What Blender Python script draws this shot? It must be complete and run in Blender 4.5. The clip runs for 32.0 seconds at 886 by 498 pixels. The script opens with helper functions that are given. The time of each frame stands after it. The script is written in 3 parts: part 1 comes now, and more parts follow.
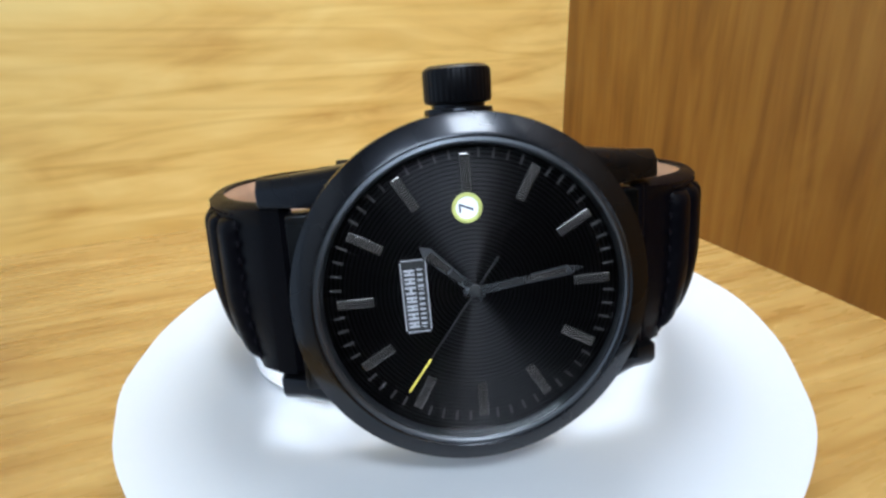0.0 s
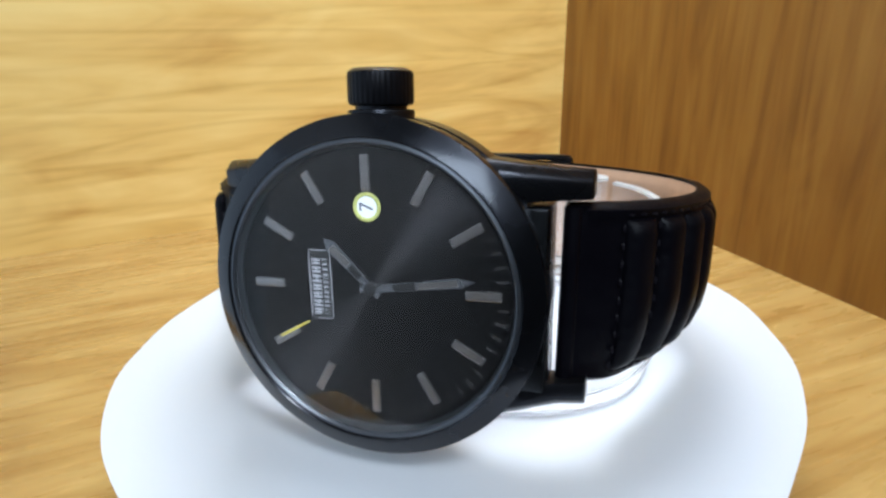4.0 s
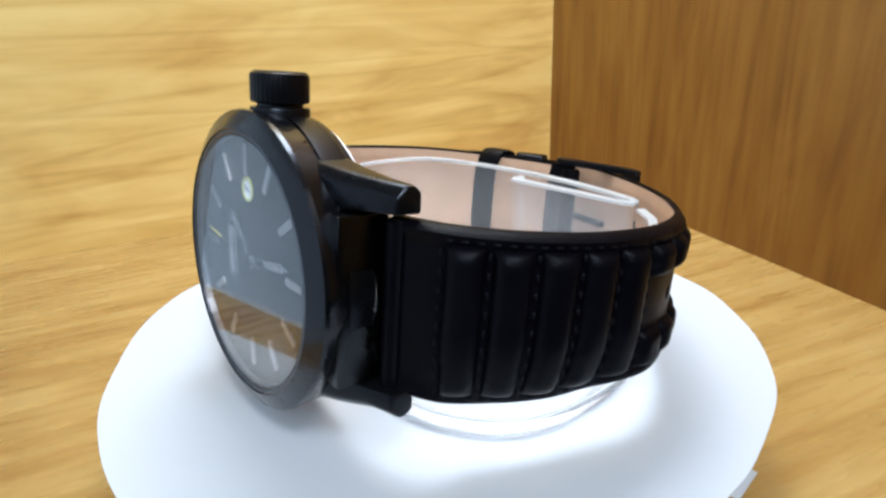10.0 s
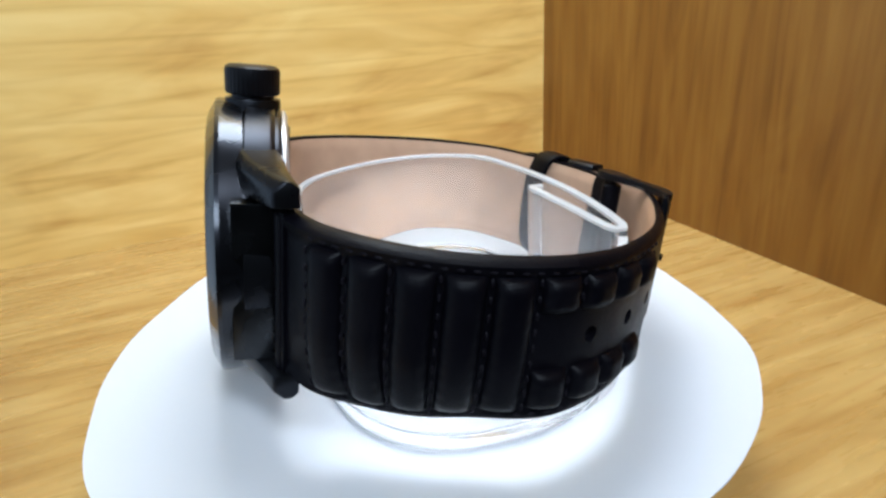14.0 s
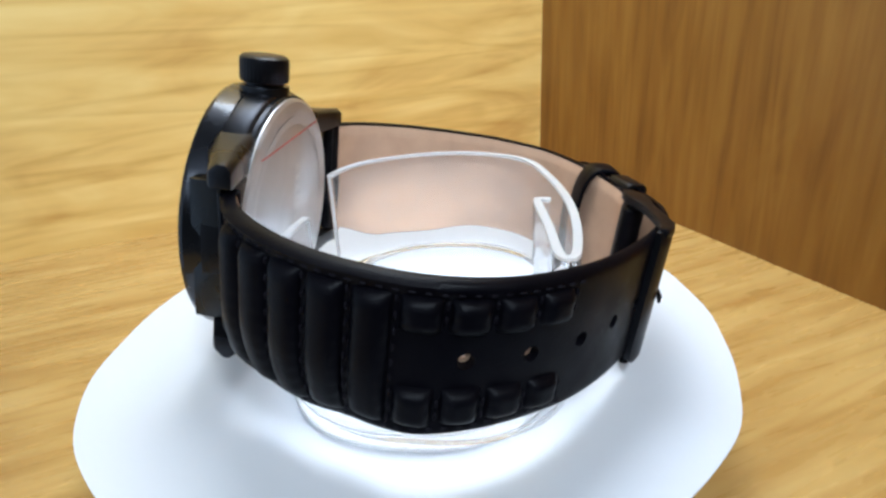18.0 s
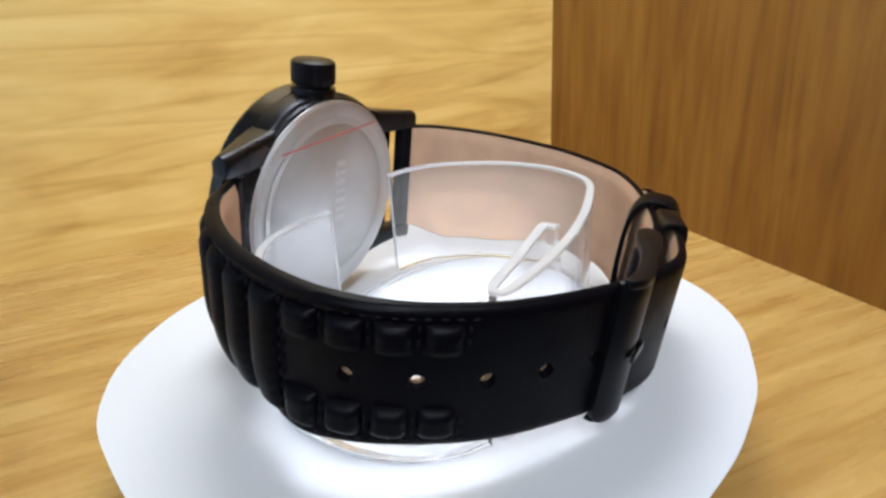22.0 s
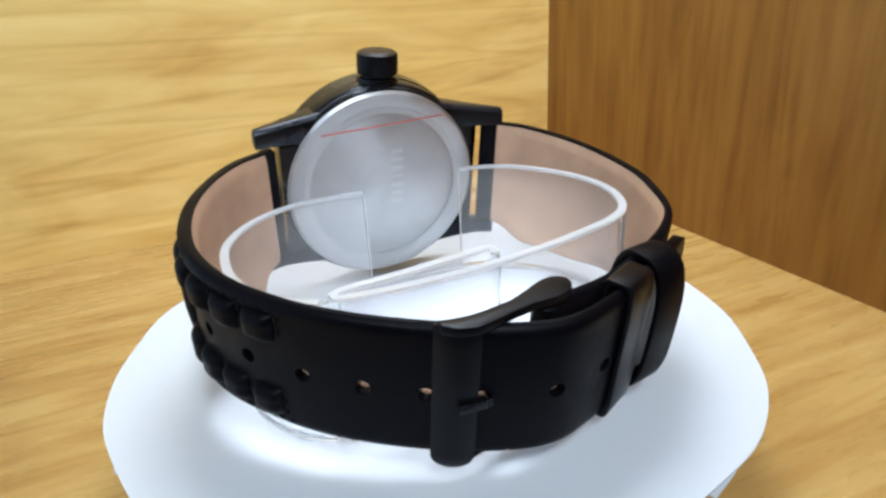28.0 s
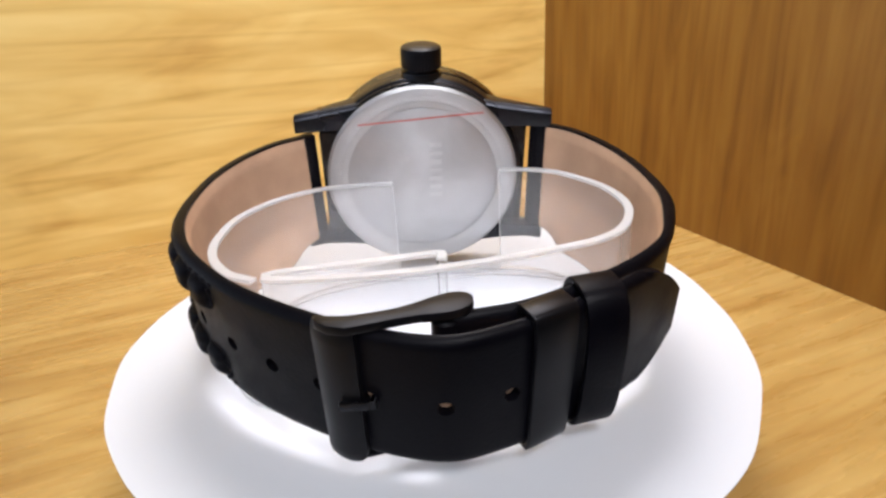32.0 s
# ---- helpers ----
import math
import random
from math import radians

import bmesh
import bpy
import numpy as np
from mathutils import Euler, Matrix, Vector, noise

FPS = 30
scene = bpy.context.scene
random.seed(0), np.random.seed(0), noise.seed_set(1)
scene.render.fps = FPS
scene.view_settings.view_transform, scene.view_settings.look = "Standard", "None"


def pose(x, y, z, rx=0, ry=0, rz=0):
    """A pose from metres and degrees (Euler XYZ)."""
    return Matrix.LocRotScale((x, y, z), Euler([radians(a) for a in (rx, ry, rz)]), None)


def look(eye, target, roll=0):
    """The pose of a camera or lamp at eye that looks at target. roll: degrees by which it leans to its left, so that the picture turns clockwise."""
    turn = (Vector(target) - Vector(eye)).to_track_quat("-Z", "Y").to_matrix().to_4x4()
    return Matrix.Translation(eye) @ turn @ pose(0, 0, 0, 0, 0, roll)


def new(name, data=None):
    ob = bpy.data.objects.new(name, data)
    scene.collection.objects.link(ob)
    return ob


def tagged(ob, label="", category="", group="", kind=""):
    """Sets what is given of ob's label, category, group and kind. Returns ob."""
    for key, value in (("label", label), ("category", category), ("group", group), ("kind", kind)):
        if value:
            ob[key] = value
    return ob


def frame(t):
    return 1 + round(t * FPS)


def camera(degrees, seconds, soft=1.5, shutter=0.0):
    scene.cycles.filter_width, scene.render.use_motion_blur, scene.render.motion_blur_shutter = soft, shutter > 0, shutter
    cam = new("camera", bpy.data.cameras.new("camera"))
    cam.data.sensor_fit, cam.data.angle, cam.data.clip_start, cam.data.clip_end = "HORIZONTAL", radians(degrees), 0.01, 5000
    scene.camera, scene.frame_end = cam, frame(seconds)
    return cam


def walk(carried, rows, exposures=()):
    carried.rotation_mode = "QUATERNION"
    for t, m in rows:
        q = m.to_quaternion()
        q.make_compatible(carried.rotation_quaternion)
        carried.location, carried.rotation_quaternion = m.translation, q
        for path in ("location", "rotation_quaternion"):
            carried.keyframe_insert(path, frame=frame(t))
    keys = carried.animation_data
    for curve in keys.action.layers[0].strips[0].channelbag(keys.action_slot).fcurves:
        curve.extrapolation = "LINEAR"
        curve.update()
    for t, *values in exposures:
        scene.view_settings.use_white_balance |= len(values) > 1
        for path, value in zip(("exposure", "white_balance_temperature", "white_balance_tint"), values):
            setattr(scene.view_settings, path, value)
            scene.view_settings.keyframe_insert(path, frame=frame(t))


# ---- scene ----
MM = 0.001
VIEW = [
    (0, -1.37, -105.20, 72.55, 67.563, 1.287, -0.434), (0.5, -2.21, -104.89, 72.14, 67.680, 1.170, -0.554),
    (1, -2.41, -105.11, 72.04, 67.776, 1.210, -0.575), (1.5, -2.50, -105.01, 72.08, 67.860, 1.279, -0.536),
    (2, -2.68, -104.62, 71.91, 67.815, 1.300, -0.583), (2.5, -3.01, -104.29, 71.80, 67.849, 1.273, -0.702),
    (3, -2.99, -104.94, 72.29, 67.867, 1.286, -0.723), (3.5, -3.04, -105.16, 72.57, 67.791, 1.222, -0.834),
    (5.5, -1.75, -106.43, 73.54, 67.198, 1.673, -1.023), (6, -1.70, -106.08, 73.59, 67.203, 1.861, -1.150),
    (6.5, -1.32, -106.31, 74.01, 67.042, 1.929, -1.188), (7, -1.01, -106.96, 74.32, 66.942, 2.185, -1.205),
    (7.5, -0.82, -107.22, 74.18, 66.867, 2.337, -1.177), (8, -0.66, -107.25, 74.51, 66.713, 2.437, -1.337),
    (8.5, -0.35, -107.49, 74.90, 66.712, 2.533, -1.362), (9, 0.07, -107.35, 75.05, 66.675, 2.621, -1.392),
    (9.5, 0.02, -107.19, 75.11, 66.646, 2.796, -1.529), (10, 0.06, -107.13, 74.67, 66.781, 2.575, -1.491),
    (10.5, -0.07, -107.07, 74.35, 66.815, 2.503, -1.534), (11, 0.16, -107.10, 74.37, 66.844, 2.578, -1.567),
    (11.5, 0.34, -106.88, 74.30, 66.886, 2.822, -1.750), (12, 0.56, -106.69, 74.36, 66.936, 3.048, -1.785),
    (12.5, 0.80, -106.66, 74.21, 66.904, 3.237, -1.791), (13, 0.86, -106.66, 74.08, 66.925, 3.261, -1.941),
    (13.5, 1.07, -106.65, 74.06, 66.909, 3.363, -2.022), (14, 1.31, -106.54, 73.89, 66.903, 3.321, -2.109),
    (14.5, 1.49, -106.31, 73.82, 66.946, 3.333, -2.079), (16.5, 1.94, -106.37, 73.74, 66.937, 2.759, -2.107),
    (17, 1.91, -106.96, 74.09, 66.809, 2.817, -2.238), (17.5, 1.77, -106.81, 74.15, 66.717, 2.677, -2.241),
    (18, 1.83, -106.85, 74.06, 66.670, 2.713, -2.130), (18.5, 1.75, -106.96, 74.18, 66.648, 2.595, -2.107),
    (19, 1.84, -107.04, 74.05, 66.804, 2.674, -1.947), (19.5, 1.32, -107.35, 74.15, 66.972, 2.486, -1.794),
    (20, 0.84, -107.38, 74.04, 67.088, 2.467, -1.634), (20.5, 0.49, -107.29, 74.03, 67.184, 2.551, -1.497),
    (21, 0.47, -107.00, 73.87, 67.321, 2.811, -1.467), (21.5, 0.82, -106.57, 74.31, 67.295, 3.026, -1.408),
    (22, 0.93, -106.34, 74.33, 67.377, 3.208, -1.413), (22.5, 0.77, -106.34, 74.36, 67.466, 3.266, -1.595),
    (23, 0.76, -106.28, 74.28, 67.477, 3.202, -1.568), (23.5, 0.88, -106.26, 74.41, 67.457, 3.335, -1.620),
    (24, 0.91, -106.10, 74.34, 67.369, 3.292, -1.585), (24.5, 0.94, -106.00, 74.35, 67.295, 3.260, -1.681),
    (25, 1.23, -105.99, 74.36, 67.268, 3.339, -1.606), (25.5, 1.14, -106.17, 74.50, 67.219, 3.378, -1.681),
    (27.5, 1.31, -106.20, 74.79, 67.143, 3.235, -1.725), (28, 1.26, -106.29, 74.68, 67.168, 3.136, -1.695),
    (28.5, 1.17, -106.14, 74.44, 67.268, 3.182, -1.798), (29, 1.17, -106.16, 74.46, 67.345, 3.050, -1.849),
    (29.5, 1.30, -106.26, 74.47, 67.393, 2.977, -1.914), (30, 1.26, -106.18, 74.43, 67.268, 3.053, -1.863),
    (30.5, 1.20, -106.10, 74.10, 67.258, 3.138, -1.947), (31, 0.71, -106.09, 74.22, 67.226, 3.142, -2.175),
    (31.5, 0.49, -106.16, 74.24, 67.155, 2.962, -2.231), (32, 0.61, -106.32, 74.46, 67.043, 3.023, -2.136)]
TURN = [
    (0, 3.50), (0.5, 0.57), (1, -2.40), (1.5, -5.38), (2, -8.38), (2.5, -11.34), (3, -14.24), (3.5, -17.00),
    (5.5, -27.58), (6, -30.26), (6.5, -32.96), (7, -35.71), (7.5, -38.54), (8, -41.47), (8.5, -44.47), (9, -47.49),
    (9.5, -50.48), (10, -53.42), (10.5, -56.31), (11, -59.23), (11.5, -62.22), (12, -65.27), (12.5, -68.37), (13, -71.42),
    (13.5, -74.45), (14, -77.43), (14.5, -80.32), (16.5, -91.45), (17, -94.26), (17.5, -97.10), (18, -99.95), (18.5, -102.81),
    (19, -105.70), (19.5, -108.59), (20, -111.50), (20.5, -114.44), (21, -117.46), (21.5, -120.48), (22, -123.45), (22.5, -126.35),
    (23, -129.18), (23.5, -132.01), (24, -134.84), (24.5, -137.69), (25, -140.57), (25.5, -143.45), (27.5, -155.07), (28, -157.86),
    (28.5, -160.55), (29, -163.21), (29.5, -165.86), (30, -168.48), (30.5, -171.03), (31, -173.55), (31.5, -176.09), (32, -178.65)]

# the camera's own white balance drifts: cooler and warmer spells
BALANCE = [(0.0, 5630, 10), (3.5, 5630, 10), (6.0, 6096, 16), (7.0, 5856, 13), (8.0, 5856, 13), (9.0, 5730, 12), (11.0, 5600, 10), (18.0, 5570, 10), (18.4, 6096, 16),
           (19.0, 6336, 22), (20.0, 6056, 15), (21.0, 5550, 10), (22.0, 5936, 13), (23.0, 6416, 23), (23.5, 6176, 18), (24.0, 5580, 10), (25.0, 6496, 24), (25.5, 5856, 13),
           (27.5, 6176, 18), (28.0, 5620, 10), (29.0, 6216, 19), (29.4, 5776, 11), (30.2, 5600, 10), (30.5, 6256, 19), (31.0, 6056, 16), (31.5, 5816, 11), (32.0, 6296, 20)]
cam = camera(72.90, 32.0, soft=2.7)
walk(cam, [(t, pose(x * MM, y * MM, z * MM, a, b, c)) for t, x, y, z, a, b, c in VIEW],
     exposures=[(t, -0.13 if 20.5 < t < 27.5 else -0.07 if 27.5 <= t < 28.5 else 0.01, k - 130.0 + 0.28 * max(0.0, k - 6000.0), tint - 5.0) for t, k, tint in BALANCE])

# ---- world and light ----
world = bpy.data.worlds.new("room_light")
scene.world = world
world.use_nodes = True
room = world.node_tree.nodes["Background"]
room.inputs["Color"].default_value = (0.86, 0.92, 1.0, 1)
room.inputs["Strength"].default_value = 0.14


def area(name, eye, target, wide, high, watts, colour):
    data = bpy.data.lights.new(name, "AREA")
    data.shape, data.size, data.size_y, data.energy, data.color = "RECTANGLE", wide, high, watts, colour
    ob = new(name, data)
    ob.matrix_world = look(eye, target)
    return ob


# fill lamp added above the corner to brighten walls and paper; no fixture
area("overhead_fill", (0.036, 0.117, 0.33), (0, 0, 0), 0.18, 0.12, 1.22, (0.99, 0.98, 0.97)).matrix_world = pose(0.036, 0.117, 0.33, 0, 0, 22.03)
# fill lamp added behind the camera for frontal light; no opening is there
area("front_fill", (-0.05, -0.95, 0.72), (0, 0, 0.05), 0.50, 0.36, 5.6, (0.93, 0.97, 1.0))
# added unseen lamp, free in the air, for the bezel highlight and side wall
area("high_fill", (0.22, -0.58, 0.92), (0, 0, 0.03), 0.24, 0.24, 5.8, (1.0, 0.98, 0.95))


# ---- materials ----
def material(name, colour, rough=0.5, metal=0.0):
    m = bpy.data.materials.new(name)
    m.use_nodes = True
    p = m.node_tree.nodes["Principled BSDF"]
    p.inputs["Base Color"].default_value = (*colour, 1)
    p.inputs["Roughness"].default_value = rough
    p.inputs["Metallic"].default_value = metal
    return m


def noise_node(m, scale, detail=3.0, stretch=(1, 1, 1), distortion=0.0):
    n, l = m.node_tree.nodes, m.node_tree.links
    tc, mp, tx = n.new("ShaderNodeTexCoord"), n.new("ShaderNodeMapping"), n.new("ShaderNodeTexNoise")
    mp.inputs["Scale"].default_value = stretch
    tx.inputs["Scale"].default_value, tx.inputs["Detail"].default_value = scale, detail
    tx.inputs["Distortion"].default_value = distortion
    l.new(tc.outputs["Object"], mp.inputs["Vector"])
    l.new(mp.outputs["Vector"], tx.inputs["Vector"])
    return tx.outputs["Fac"]


def ramp(m, fac, stops):
    r = m.node_tree.nodes.new("ShaderNodeValToRGB")
    while len(r.color_ramp.elements) < len(stops):
        r.color_ramp.elements.new(0.5)
    for e, (at, c) in zip(r.color_ramp.elements, stops):
        e.position, e.color = at, (*c, 1) if len(c) == 3 else c
    m.node_tree.links.new(fac, r.inputs["Fac"])
    return r.outputs["Color"]


def bump(m, fac, strength, distance):
    b = m.node_tree.nodes.new("ShaderNodeBump")
    b.inputs["Strength"].default_value, b.inputs["Distance"].default_value = strength, distance
    m.node_tree.links.new(fac, b.inputs["Height"])
    m.node_tree.links.new(b.outputs["Normal"], m.node_tree.nodes["Principled BSDF"].inputs["Normal"])


def vary(m, socket, fac, low, high):
    v = m.node_tree.nodes.new("ShaderNodeMapRange")
    v.inputs["From Min"].default_value, v.inputs["From Max"].default_value = 0.3, 0.7
    v.inputs["To Min"].default_value, v.inputs["To Max"].default_value = low, high
    m.node_tree.links.new(fac, v.inputs["Value"])
    m.node_tree.links.new(v.outputs["Result"], m.node_tree.nodes["Principled BSDF"].inputs[socket])


def add(m, a, b, gain):
    k = m.node_tree.nodes.new("ShaderNodeMath")
    k.operation = "MULTIPLY_ADD"
    k.inputs[1].default_value = gain
    m.node_tree.links.new(b, k.inputs[0])
    m.node_tree.links.new(a, k.inputs[2])
    return k.outputs[0]


def mixed(m, kind, fac, a, b):
    k = m.node_tree.nodes.new("ShaderNodeMix")
    k.data_type, k.blend_type = "RGBA", kind
    if isinstance(fac, float):
        k.inputs["Factor"].default_value = fac
    else:
        m.node_tree.links.new(fac, k.inputs["Factor"])
    for socket, value in ((k.inputs[6], a), (k.inputs[7], b)):
        if isinstance(value, tuple):
            socket.default_value = (*value, 1)
        else:
            m.node_tree.links.new(value, socket)
    return k.outputs[2]


def staves(m, along, across, length, breadth, contrast):
    """Tone of each glued stave: a grey about one."""
    n, l = m.node_tree.nodes, m.node_tree.links
    tc, sep, com, br = n.new("ShaderNodeTexCoord"), n.new("ShaderNodeSeparateXYZ"), n.new("ShaderNodeCombineXYZ"), n.new("ShaderNodeTexBrick")
    l.new(tc.outputs["Object"], sep.inputs[0])
    l.new(sep.outputs[along], com.inputs[0])
    l.new(sep.outputs[across], com.inputs[1])
    l.new(com.outputs[0], br.inputs["Vector"])
    br.offset, br.offset_frequency = 0.37, 2
    br.inputs["Scale"].default_value, br.inputs["Mortar Size"].default_value = 1.0, 0.0
    br.inputs["Brick Width"].default_value, br.inputs["Row Height"].default_value = length, breadth
    br.inputs["Color1"].default_value = (1 - contrast, 1 - contrast * 1.25, 1 - contrast * 1.7, 1)
    br.inputs["Color2"].default_value = (1, 1, 1, 1)
    return br.outputs["Color"]


def wood(name, dark, mid, light, stretch, broad, fine, weight, axes, stave, line, rough=0.42):
    """Oak: clouded figure, soft streaks, dark year lines, fine pores, and staves of differing tone."""
    m = material(name, light, rough)
    a = noise_node(m, broad, 3, stretch, 1.1)
    b = noise_node(m, fine, 3, stretch, 0.3)
    c = noise_node(m, broad * 1.6, 3, [1 + (k - 1) * 0.35 for k in stretch], 1.4)
    d = noise_node(m, broad * 0.7, 1, [k if k == 1 else k * 1.5 for k in stretch], 0.7)
    f = add(m, add(m, a, b, weight), c, 0.9)
    scaled = m.node_tree.nodes.new("ShaderNodeMath")
    scaled.operation = "DIVIDE"
    scaled.inputs[1].default_value = 1.9 + weight
    m.node_tree.links.new(f, scaled.inputs[0])
    col = ramp(m, scaled.outputs[0], [(0.36, dark), (0.50, mid), (0.62, light), (1.0, light)])
    lines = ramp(m, d, [(0.0, (1, 1, 1)), (0.40, (1, 1, 1)), (0.50, line), (0.57, (1, 1, 1)), (1.0, (1, 1, 1))])
    col = mixed(m, "MULTIPLY", 1.0, col, lines)
    col = mixed(m, "MULTIPLY", 1.0, col, staves(m, *axes, *stave))
    m.node_tree.links.new(col, m.node_tree.nodes["Principled BSDF"].inputs["Base Color"])
    vary(m, "Roughness", b, rough - 0.06, rough + 0.1)
    bump(m, b, 0.10, 0.0003)
    return m


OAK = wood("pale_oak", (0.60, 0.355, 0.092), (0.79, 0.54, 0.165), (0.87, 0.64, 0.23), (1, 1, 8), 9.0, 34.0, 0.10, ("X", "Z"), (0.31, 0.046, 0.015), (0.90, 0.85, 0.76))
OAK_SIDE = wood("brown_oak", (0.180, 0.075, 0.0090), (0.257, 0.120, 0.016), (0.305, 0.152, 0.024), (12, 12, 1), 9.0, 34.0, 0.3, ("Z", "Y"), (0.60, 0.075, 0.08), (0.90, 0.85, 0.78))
OAK_FLOOR = wood("shelf_oak", (0.395, 0.228, 0.060), (0.47, 0.295, 0.087), (0.53, 0.35, 0.115), (1, 9, 9), 11.0, 40.0, 0.25, ("X", "Y"), (0.21, 0.05, 0.06), (0.88, 0.82, 0.74), 0.27)


def leather(name, colour, rough, grain):
    m = material(name, colour, rough)
    m.node_tree.nodes["Principled BSDF"].inputs["Specular IOR Level"].default_value = 0.085
    f = noise_node(m, 2600, 2)
    g = noise_node(m, 160, 3)
    bump(m, f, grain, 0.0002)
    vary(m, "Roughness", g, rough - 0.07, rough + 0.10)
    col = ramp(m, g, [(0.3, [c * 0.9 for c in colour]), (0.7, [c * 1.08 for c in colour])])
    m.node_tree.links.new(col, m.node_tree.nodes["Principled BSDF"].inputs["Base Color"])
    return m


def metal(name, colour, rough, metallic=1.0, streak=(1, 1, 1), scale=900, depth=0.05):
    m = material(name, colour, rough, metallic)
    f = noise_node(m, scale, 2, streak)
    g = noise_node(m, 120, 3)
    vary(m, "Roughness", g, rough - 0.05, rough + 0.07)
    bump(m, f, depth, 0.0001)
    return m


def glass(name, colour, ior=1.49, rough=0.0):
    m = material(name, colour, rough)
    p = m.node_tree.nodes["Principled BSDF"]
    p.inputs["Transmission Weight"].default_value = 1.0
    p.inputs["IOR"].default_value = ior
    return m


PAPER = material("white_paper", (0.635, 0.655, 0.69), 0.75)
bump(PAPER, noise_node(PAPER, 60, 4), 0.10, 0.0015)
DESK = metal("white_laminate", (0.66, 0.67, 0.70), 0.5, 0.0)
WHITEWASH = metal("white_wall_paint", (0.75, 0.76, 0.77), 0.7, 0.0, scale=200)
DIM_WALL = metal("dark_wall_paint", (0.05, 0.045, 0.04), 0.7, 0.0, scale=200)
# glowing sheet, added so the watch glass mirrors a grey-blue brightness
GLOW_SHEET = material("pale_glow_sheet", (0, 0, 0), 1.0)
GLOW_SHEET.node_tree.nodes["Principled BSDF"].inputs["Emission Color"].default_value = (0.80, 0.90, 1.0, 1)
GLOW_SHEET.node_tree.nodes["Principled BSDF"].inputs["Emission Strength"].default_value = 0.70
PLASTIC = metal("white_plastic", (0.72, 0.72, 0.72), 0.4, 0.0)
BLACK = metal("black_steel", (0.025, 0.026, 0.031), 0.29, 0.9, depth=0.03)
BLACK_SATIN = metal("satin_black_steel", (0.007, 0.007, 0.009), 0.36, 0.5)
BLACK_SATIN.node_tree.nodes["Principled BSDF"].inputs["Specular IOR Level"].default_value = 0.25
BEZEL = metal("glossy_black_steel", (0.020, 0.021, 0.026), 0.25, 0.9, depth=0.02)
BEZEL.node_tree.nodes["Principled BSDF"].inputs["Coat Weight"].default_value = 0.5
BEZEL.node_tree.nodes["Principled BSDF"].inputs["Coat Roughness"].default_value = 0.12
LINK = metal("satin_dark_steel", (0.045, 0.047, 0.051), 0.24, 1.0, scale=300, depth=0.06)
CHAMFER = metal("polished_grey_steel", (0.13, 0.138, 0.155), 0.38, 1.0)
LEATHER = leather("black_leather", (0.0022, 0.0020, 0.0036), 0.40, 0.25)
THREAD = leather("black_thread", (0.007, 0.006, 0.009), 0.5, 0.3)
LINING = leather("tan_lining", (0.52, 0.338, 0.222), 0.72, 0.2)
STEEL = material("brushed_steel", (0.60, 0.60, 0.605), 0.50, 1.0)
tangent = STEEL.node_tree.nodes.new("ShaderNodeTangent")
tangent.direction_type, tangent.axis = "RADIAL", "Z"
STEEL.node_tree.links.new(tangent.outputs["Tangent"], STEEL.node_tree.nodes["Principled BSDF"].inputs["Tangent"])
STEEL.node_tree.nodes["Principled BSDF"].inputs["Anisotropic"].default_value = 0.5
STEEL.node_tree.nodes["Principled BSDF"].inputs["Anisotropic Rotation"].default_value = 0.25
vary(STEEL, "Roughness", noise_node(STEEL, 90, 3, (1, 1, 1), 0.8), 0.40, 0.66)
STEEL_ETCH = metal("etched_steel", (0.62, 0.62, 0.62), 0.50, 0.9)
LUME = material("pale_grey_steel", (0.36, 0.335, 0.325), 0.20, 0.95)
TICK = material("dark_grey_print", (0.028, 0.025, 0.025), 0.6)
HAND = metal("grey_hand", (0.30, 0.305, 0.33), 0.28, 1.0)
HAND_DARK = material("dark_hand", (0.008, 0.008, 0.009), 0.6)
PRINT = material("light_grey_print", (0.36, 0.36, 0.39), 0.6)
YELLOW = material("yellow_paint", (0.75, 0.62, 0.10), 0.5)
LIME = material("lime_ring", (0.48, 0.50, 0.14), 0.5)
DATE = material("white_date_disc", (0.80, 0.82, 0.84), 0.6)
INK = material("blue_black_ink", (0.012, 0.018, 0.06), 0.6)
RED = material("red_film_line", (0.55, 0.14, 0.12), 0.5)
CRYSTAL = glass("mineral_glass", (1, 1, 1), 1.50)
ACRYLIC = glass("clear_acrylic", (0.97, 0.97, 0.975), 1.08)
ACRYLIC.node_tree.nodes["Principled BSDF"].inputs["Transmission Weight"].default_value = 0.93
FROST = material("frosted_acrylic_edge", (0.88, 0.89, 0.90), 0.35)
FROST.node_tree.nodes["Principled BSDF"].inputs["Transmission Weight"].default_value = 0.66
FROST.node_tree.nodes["Principled BSDF"].inputs["Roughness"].default_value = 0.6

# dial: dark metal turned with fine rings about the middle
DIAL = material("black_turned_dial", (0.020, 0.0190, 0.0200), 0.42, 1.0)
tangent = DIAL.node_tree.nodes.new("ShaderNodeTangent")
tangent.direction_type, tangent.axis = "RADIAL", "Z"
DIAL.node_tree.links.new(tangent.outputs["Tangent"], DIAL.node_tree.nodes["Principled BSDF"].inputs["Tangent"])
DIAL.node_tree.nodes["Principled BSDF"].inputs["Anisotropic"].default_value = 0.95
DIAL.node_tree.nodes["Principled BSDF"].inputs["Anisotropic Rotation"].default_value = 0.25
grooves = DIAL.node_tree.nodes.new("ShaderNodeTexWave")
grooves.wave_type, grooves.rings_direction = "RINGS", "Z"
grooves.inputs["Scale"].default_value = 560.0
spot = DIAL.node_tree.nodes.new("ShaderNodeTexCoord")
DIAL.node_tree.links.new(spot.outputs["Object"], grooves.inputs["Vector"])
